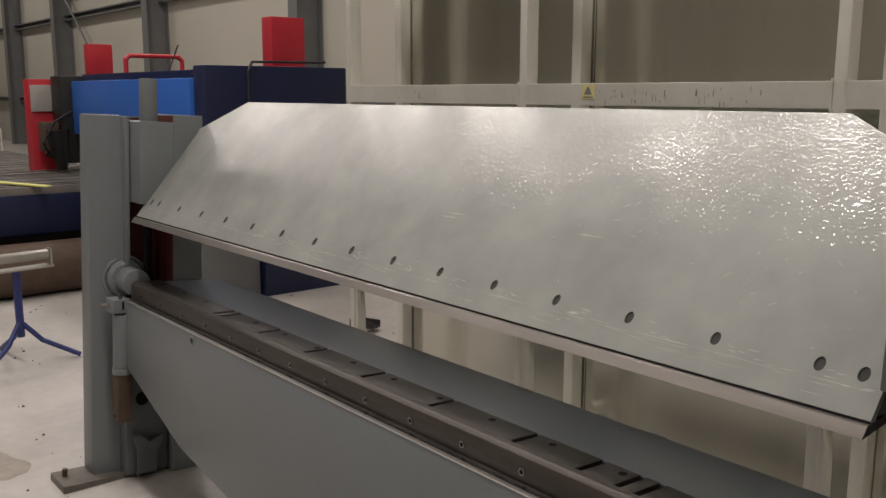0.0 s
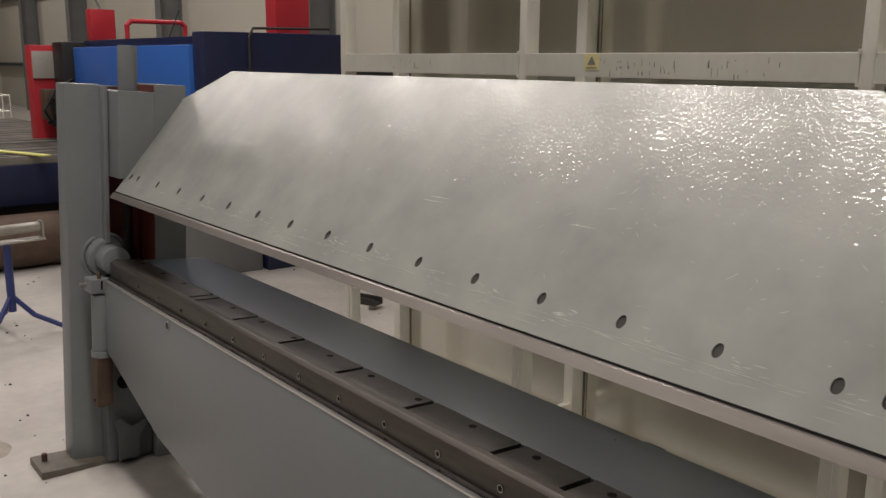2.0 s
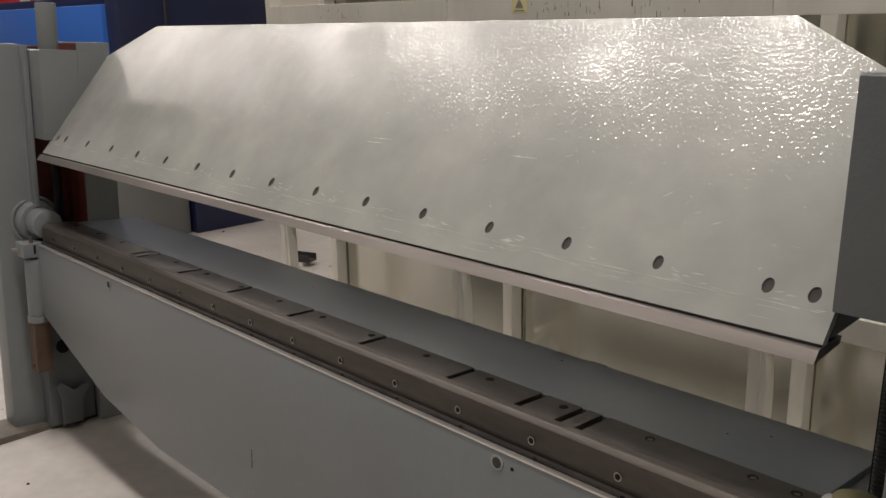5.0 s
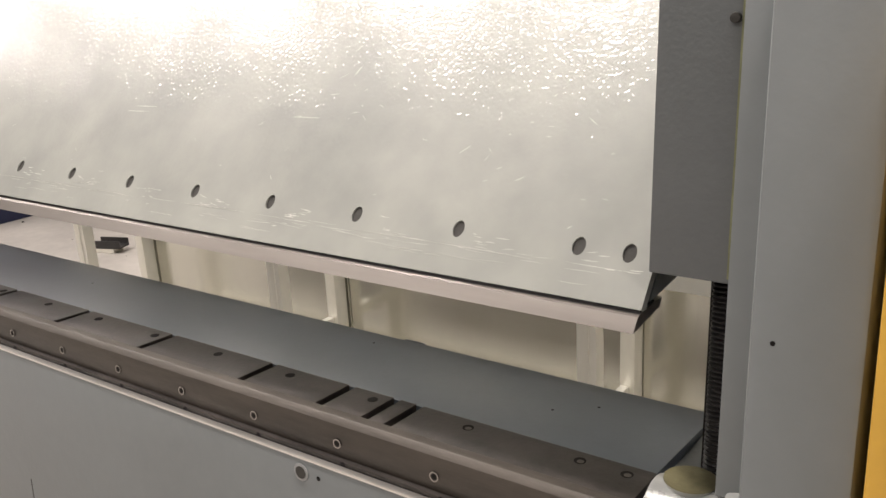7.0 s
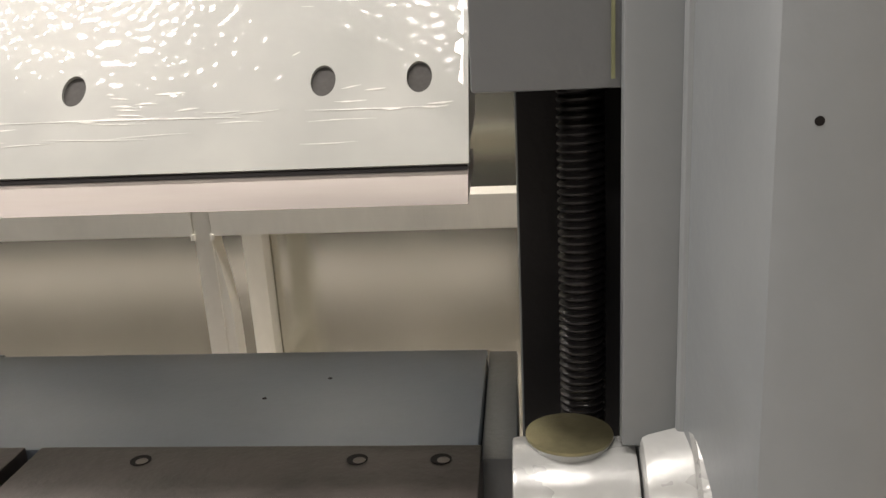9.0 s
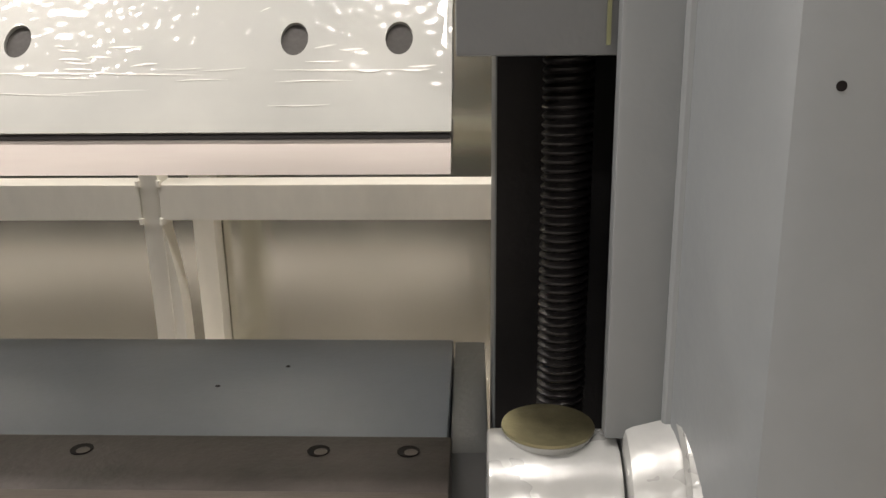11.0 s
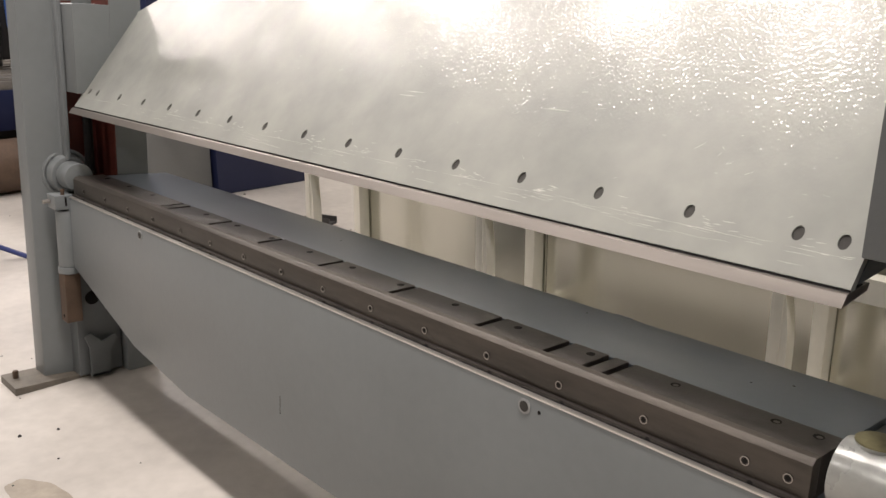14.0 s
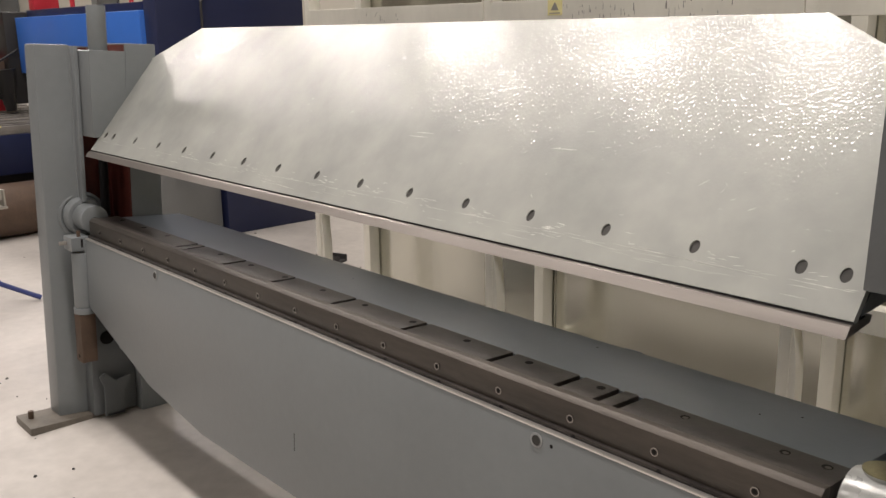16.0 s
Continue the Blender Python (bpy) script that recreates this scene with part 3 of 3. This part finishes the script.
for i in range(15):
    m = Matrix.Translation((0.015 + 0.2 * i, -0.0842, 0.8215))
    if l0 is None:
        l0 = part("ledge_hole", low, BLACK, leaf)
        l0.matrix_local = m
    else:
        same_mesh("ledge_hole", l0, leaf, m)

# crumbs and a dark stain on the floor
rng = random.Random(11)
bm = B()
for _ in range(70):
    x, y, r = rng.uniform(-1.6, 1.6), rng.uniform(-1.3, -0.2), rng.uniform(0.003, 0.009)
    rod(bm, (x, y, 0.0), (x, y, r * 0.8), r, r * 0.5, seg=6)
for _ in range(60):
    x, y, r = rng.uniform(-4.5, -0.6), rng.uniform(-1.0, 2.4), rng.uniform(0.004, 0.012)
    rod(bm, (x, y, 0.0), (x, y, r * 0.6), r, r * 0.5, seg=6)
tagged(part("metal_crumbs", bm, DARK), "small dark metal crumbs scattered on the concrete", "crumbs", kind="stuff")


def patch(name, cx, cy, rx, ry, turn, material, label):
    bm = B()
    vs = []
    for k in range(40):
        a = k * math.tau / 40
        q = 1 + 0.22 * noise.noise((math.cos(a) * 1.7 + cx, math.sin(a) * 1.7 + cy, 3.0))
        x, y = rx * q * math.cos(a), ry * q * math.sin(a)
        c, s_ = math.cos(turn), math.sin(turn)
        vs.append(bm.verts.new((cx + x * c - y * s_, cy + x * s_ + y * c, 0.0006)))
    bm.faces.new(vs)
    return tagged(part(name, bm, material), label, "stain")


patch("floor_stain", 0.62, -0.58, 0.16, 0.07, 0.2, STAIN, "brown oil stain on the concrete floor")
patch("floor_stain", -0.75, -0.55, 0.22, 0.12, 0.4, STAIN, "brown oil stain on the concrete floor")

# ---------------------------------------------------------------- aluminium rack with sheets behind the machine
rack = thing("sheet_rack", "welded aluminium rack frame standing behind the folding machine", "rack")
RX = (-0.075, 1.085, 2.293, 3.490, 4.690)
YF, YR = 0.977, 1.262
Z_LOW, Z_TOP = 0.800, 1.630  # undersides of the two middle rails
for y, wide in ((YF, 0.036), (YR, 0.048)):
    pf = None
    post_bm = box(B(), 0.0, wide, 0, 0.06, 0.0, 2.6, 0.002)
    for x in RX:
        if pf is None:
            pf = part("rack_post", post_bm, ALU, rack)
            pf.location = (x, y, 0)
        else:
            same_mesh("rack_post", pf, rack, Matrix.Translation((x, y, 0)))
for z0, z1 in ((Z_LOW, Z_LOW + 0.070), (Z_TOP, Z_TOP + 0.075), (0.06, 0.13), (2.53, 2.6)):
    for a, b in zip(RX[:-1], RX[1:]):
        part("rack_rail", box(B(), a + 0.037, b - 0.001, YF - 0.003, YF + 0.055, z0, z1, 0.0015), ALU, rack, "", False)
for z0 in (Z_LOW + 0.015, Z_TOP + 0.015):
    for x in RX[1:]:
        part("rack_cross_tie", box(B(), x + 0.004, x + 0.032, YF + 0.061, YR - 0.001, z0 - 0.5, z0 - 0.46, 0.004), ALU, rack)
# Added curved fins give shape to the bright reflection on the posts' channel side.
for x in RX[:4]:
    f = B()
    n = 8
    left, right = [], []
    for k in range(n + 1):
        z = Z_LOW - 0.002 - 0.30 * k / n
        right.append((x + 0.034 + 0.024 * math.sin(min(1, k / n * 1.4) * math.pi / 2), z))
    prism(f, [(x + 0.034, Z_LOW - 0.002)] + right[1:] + [(x + 0.058, 0.14), (x + 0.034, 0.14)], "y", YF + 0.004, YF + 0.050)
    part("post_flare", f, ALU, rack)
w = B()
for x in RX[1:4]:
    for z in (Z_LOW - 0.002, Z_LOW + 0.072, Z_TOP - 0.002, Z_TOP + 0.077):
        for dx in (-0.002, 0.038):
            rod(w, (x + dx, YF - 0.002, z - 0.006), (x + dx, YF - 0.002, z + 0.006), 0.005, seg=8)
tagged(part("welding", w, ALU, rack), kind="stuff")
sheet0 = None
for i, (a, b) in enumerate(zip(RX[:-1], RX[1:])):
    if sheet0 is None:
        sheet0 = tagged(part("metal_sheet", box(B(), 0, 1.198, 0, 0.003, 0.01, 2.52), SHEET, None, "tall shiny aluminium sheet standing in the rack", False), category="metal sheet", group="sheets in the rack")
        sheet0.location = (a + 0.02, YR + 0.066, 0)
    else:
        copy_thing(sheet0, pose(a + 0.02, YR + 0.066 + 0.004 * (i % 2), 0))
rng = random.Random(8)
w = B()
for cx, n, d in ((1.62, 26, 0.10), (1.95, 14, 0.06), (2.75, 16, 0.08), (0.5, 10, 0.1)):
    for _ in range(n):
        x, z = cx + rng.gauss(0, d), Z_TOP + 0.037 + rng.uniform(-0.028, 0.018)
        h, q = rng.uniform(0.002, 0.014), rng.uniform(0.0006, 0.0022)
        w.faces.new([w.verts.new((x + dx, YF - 0.0034, z + dz)) for dx, dz in ((-q, -h), (q, -h * 0.7), (q * 0.6, h), (-q * 0.5, h * 0.8))])
tagged(part("smudging", w, SMUDGE, rack, "dark rubbed smudges on the upper rail", False), kind="stuff")
sticker = tagged(part("yellow_sticker", box(B(), 1.395, 1.458, YF - 0.0045, YF - 0.0035, Z_TOP + 0.022, Z_TOP + 0.073), LABEL_Y), "small yellow sticker on the aluminium rail", "sticker")
part("mark_bar", prism(B(), [(1.409, Z_TOP + 0.038), (1.444, Z_TOP + 0.038), (1.4285, Z_TOP + 0.064), (1.4245, Z_TOP + 0.064)], "y", YF - 0.0052, YF - 0.0046), SMUDGE, sticker)
part("mark_bar", box(B(), 1.404, 1.449, YF - 0.0052, YF - 0.0046, Z_TOP + 0.027, Z_TOP + 0.031), SMUDGE, sticker)
tape = tagged(part("tape_mark", box(B(), 0.07, 0.13, YF - 0.0045, YF - 0.0035, Z_LOW + 0.015, Z_LOW + 0.055), YPAINT), "pale yellow mark on the aluminium rail", "mark")
blk = thing("steel_offcut", "short dark steel channel lying on the floor", "offcut")
o = B()
prism(o, [(-0.05, 0.0), (0.05, 0.0), (0.05, 0.05), (0.04, 0.05), (0.04, 0.012), (-0.04, 0.012), (-0.04, 0.05), (-0.05, 0.05)], "x", -0.2, 0.0, 0.002)
part("channel", o, DARK, blk)
blk.matrix_basis = pose(-1.50, 2.14, 0.03, 0, 0, 20)
part("packer", box(B(), -0.22, -0.05, -0.05, 0.05, -0.03, -0.001, 0.004), ALU, blk)

# ---------------------------------------------------------------- gantry cutting machine in the background
gantry = thing("cutting_machine", "blue gantry cutting machine with red covers over a slatted table", "cutting machine")
part("gantry_beam", box(B(), -5.9, -3.07, 1.42, 1.85, 1.38, 1.905, 0.012), BLUE, gantry, "bright blue gantry beam")
part("beam_top_rail", box(B(), -5.95, -3.30, 1.55, 1.80, 1.906, 1.975, 0.006), NAVY, gantry)
g = part("gantry_end", box(B(), -3.06, -2.86, 1.45, 2.72, 0.95, 2.0, 0.012), NAVY, gantry, "navy blue end housing")
tube_bm = tube(B(), [(-2.84, 1.80, 1.35), (-2.835, 1.80, 1.96), (-2.86, 1.85, 2.03), (-3.0, 2.6, 2.045)], 0.010, 8)
part("cable", tube_bm, DARK, gantry)
part("gantry_rear", box(B(), -4.2, -3.07, 2.0, 2.72, 0.95, 1.9, 0.01), NAVY, gantry)
part("gantry_leg", box(B(), -4.1, -2.99, 1.98, 2.85, 0.12, 0.948, 0.01), NAVY, gantry, "navy blue leg housing")
part("side_cabinet", box(B(), -4.0, -3.05, 1.26, 1.96, 0.12, 0.90, 0.008), COLUMN, gantry, "grey green lower cabinet")
part("head_carriage", box(B(), -6.25, -5.93, 1.32, 1.86, 1.08, 1.96, 0.02), SOOT, gantry, "black cutting head carriage")
hd = B()
rod(hd, (-5.95, 1.30, 1.02), (-5.95, 1.27, 1.42), 0.05, 0.11, seg=16)
rod(hd, (-5.95, 1.34, 1.1), (-5.95, 1.15, 1.2), 0.03, seg=10)
tube(hd, [(-5.9, 1.16, 1.2), (-5.85, 1.1, 1.3), (-5.86, 1.22, 1.5), (-5.9, 1.4, 1.6)], 0.012, 6)
part("cutting_head", hd, SOOT, gantry)
part("head_cover", box(B(), -6.18, -6.0, 1.15, 1.31, 1.2, 1.5, 0.02), BROWN, gantry, "dark red head cover")
rc = part("control_pillar", box(B(), -6.5, -6.3, 1.12, 1.42, 0.86, 1.93, 0.01), RED, gantry, "red control pillar")
part("control_screen", box(B(), -6.298, -6.27, 1.13, 1.36, 1.6, 1.87, 0.006), SCREEN, gantry, "pale framed panel")
part("red_cover", box(B(), -6.0, -5.85, 1.60, 1.84, 1.976, 2.28, 0.006), RED, gantry, "red box cover")
part("red_cover", box(B(), -3.52, -3.35, 2.30, 2.62, 1.90, 2.43, 0.006), RED, gantry, "red box cover")
part("red_hoop", tube(B(), [(-4.9, 1.62, 1.897), (-4.9, 1.62, 2.10), (-4.9, 1.66, 2.135), (-4.9, 2.13, 2.135), (-4.9, 2.17, 2.10), (-4.9, 2.17, 1.9)], 0.022, 12), RED, gantry, "red bent tube guard")
part("hoop_foot", box(B(), -5.0, -4.8, 1.86, 2.3, 1.85, 1.899, 0.004), NAVY, gantry)
part("antenna", rod(B(), (-4.0, 1.65, 1.97), (-4.0, 1.75, 2.2), 0.006, seg=6), DARK, gantry)

gantry.location = (0.0, 0.10, -0.12)

ct = thing("cutting_table", "long cutting table with rows of grey steel slats", "cutting table")
part("table_side", box(B(), -10.2, -4.62, -1.4, 1.9, 0.46, 0.80, 0.01), NAVY, ct, "navy blue table side")
slat_bm = box(B(), -0.02, 0.02, -1.38, 1.88, 0.0, 0.07, 0.004)
sl0 = None
for i in range(58):
    x = -4.66 - 0.095 * i
    if sl0 is None:
        sl0 = part("slat", slat_bm, SLAT, ct)
        sl0.location = (x, 0, 0.801)
    else:
        same_mesh("slat", sl0, ct, Matrix.Translation((x, 0, 0.801 + 0.006 * math.sin(i * 2.3))))
for x in (-5.0, -7.5, -10.0):
    part("table_leg", box(B(), x - 0.08, x + 0.08, -1.3, 1.8, 0.0, 0.459, 0.006), DARK, ct)
drum = tagged(part("rust_pipe", rod(B(), (-4.3, -1.6, 0.22), (-4.3, 1.7, 0.22), 0.22, seg=32), BROWN), "large rusty brown pipe lying beside the cutting table", "pipe")
strip = tagged(part("yellow_strip", box(B(), -0.9, 0.9, -0.035, 0.035, 0, 0.012, 0.002), YPAINT), "pale yellow plastic strip lying on the slats", "strip")
strip.matrix_basis = pose(-5.3, 0.52, 0.879, 0, 0, 20)
trolley = thing("wire_trolley", "small pale wire trolley by the hall wall", "trolley")
wt = B()
for z in (0.25, 0.55, 0.85, 1.1):
    tube(wt, [(0, 0, z), (0, 0.6, z), (0.5, 0.6, z), (0.5, 0, z), (0, 0, z)], 0.012, 6)
for x, y in ((0, 0), (0, 0.6), (0.5, 0), (0.5, 0.6), (0.25, 0), (0, 0.3), (0.5, 0.3)):
    rod(wt, (x, y, 0.02), (x, y, 1.1), 0.010, seg=6)
part("basket", wt, ALU, trolley)
trolley.location = (-12.6, 1.7, 0)

# roller stand
st = thing("roller_stand", "blue tripod roller stand with a grey roller", "roller stand")
r = B()
rod(r, (0, -0.44, 0.665), (0, 0.17, 0.665), 0.030, seg=24, bevel=0.003)
part("roller", r, ROLLER, st, "grey steel roller")
c = B()
prism(c, [(-0.05, 0.585), (0.05, 0.585), (0.05, 0.597), (-0.05, 0.597)], "y", -0.45, 0.19, 0.002)
box(c, -0.03, 0.03, 0.178, 0.19, 0.59, 0.70, 0.002)
box(c, -0.03, 0.03, -0.45, -0.438, 0.59, 0.70, 0.002)
part("cradle", c, ROLLER, st)
part("column", rod(B(), (0, -0.03, 0.16), (0, -0.03, 0.584), 0.024, seg=18), STAND_BLUE, st)
for a in (60, 180, 300):
    d = Vector((math.cos(radians(a)), math.sin(radians(a)), 0))
    l = B()
    tube(l, [Vector((0, -0.03, 0.26)), d * 0.12 + Vector((0, -0.03, 0.13)), d * 0.34 + Vector((0, -0.03, 0.016))], 0.016, 8)
    part("leg", l, STAND_BLUE, st)
st.matrix_basis = pose(-2.35, 0.04, 0, 0, 0, 8)
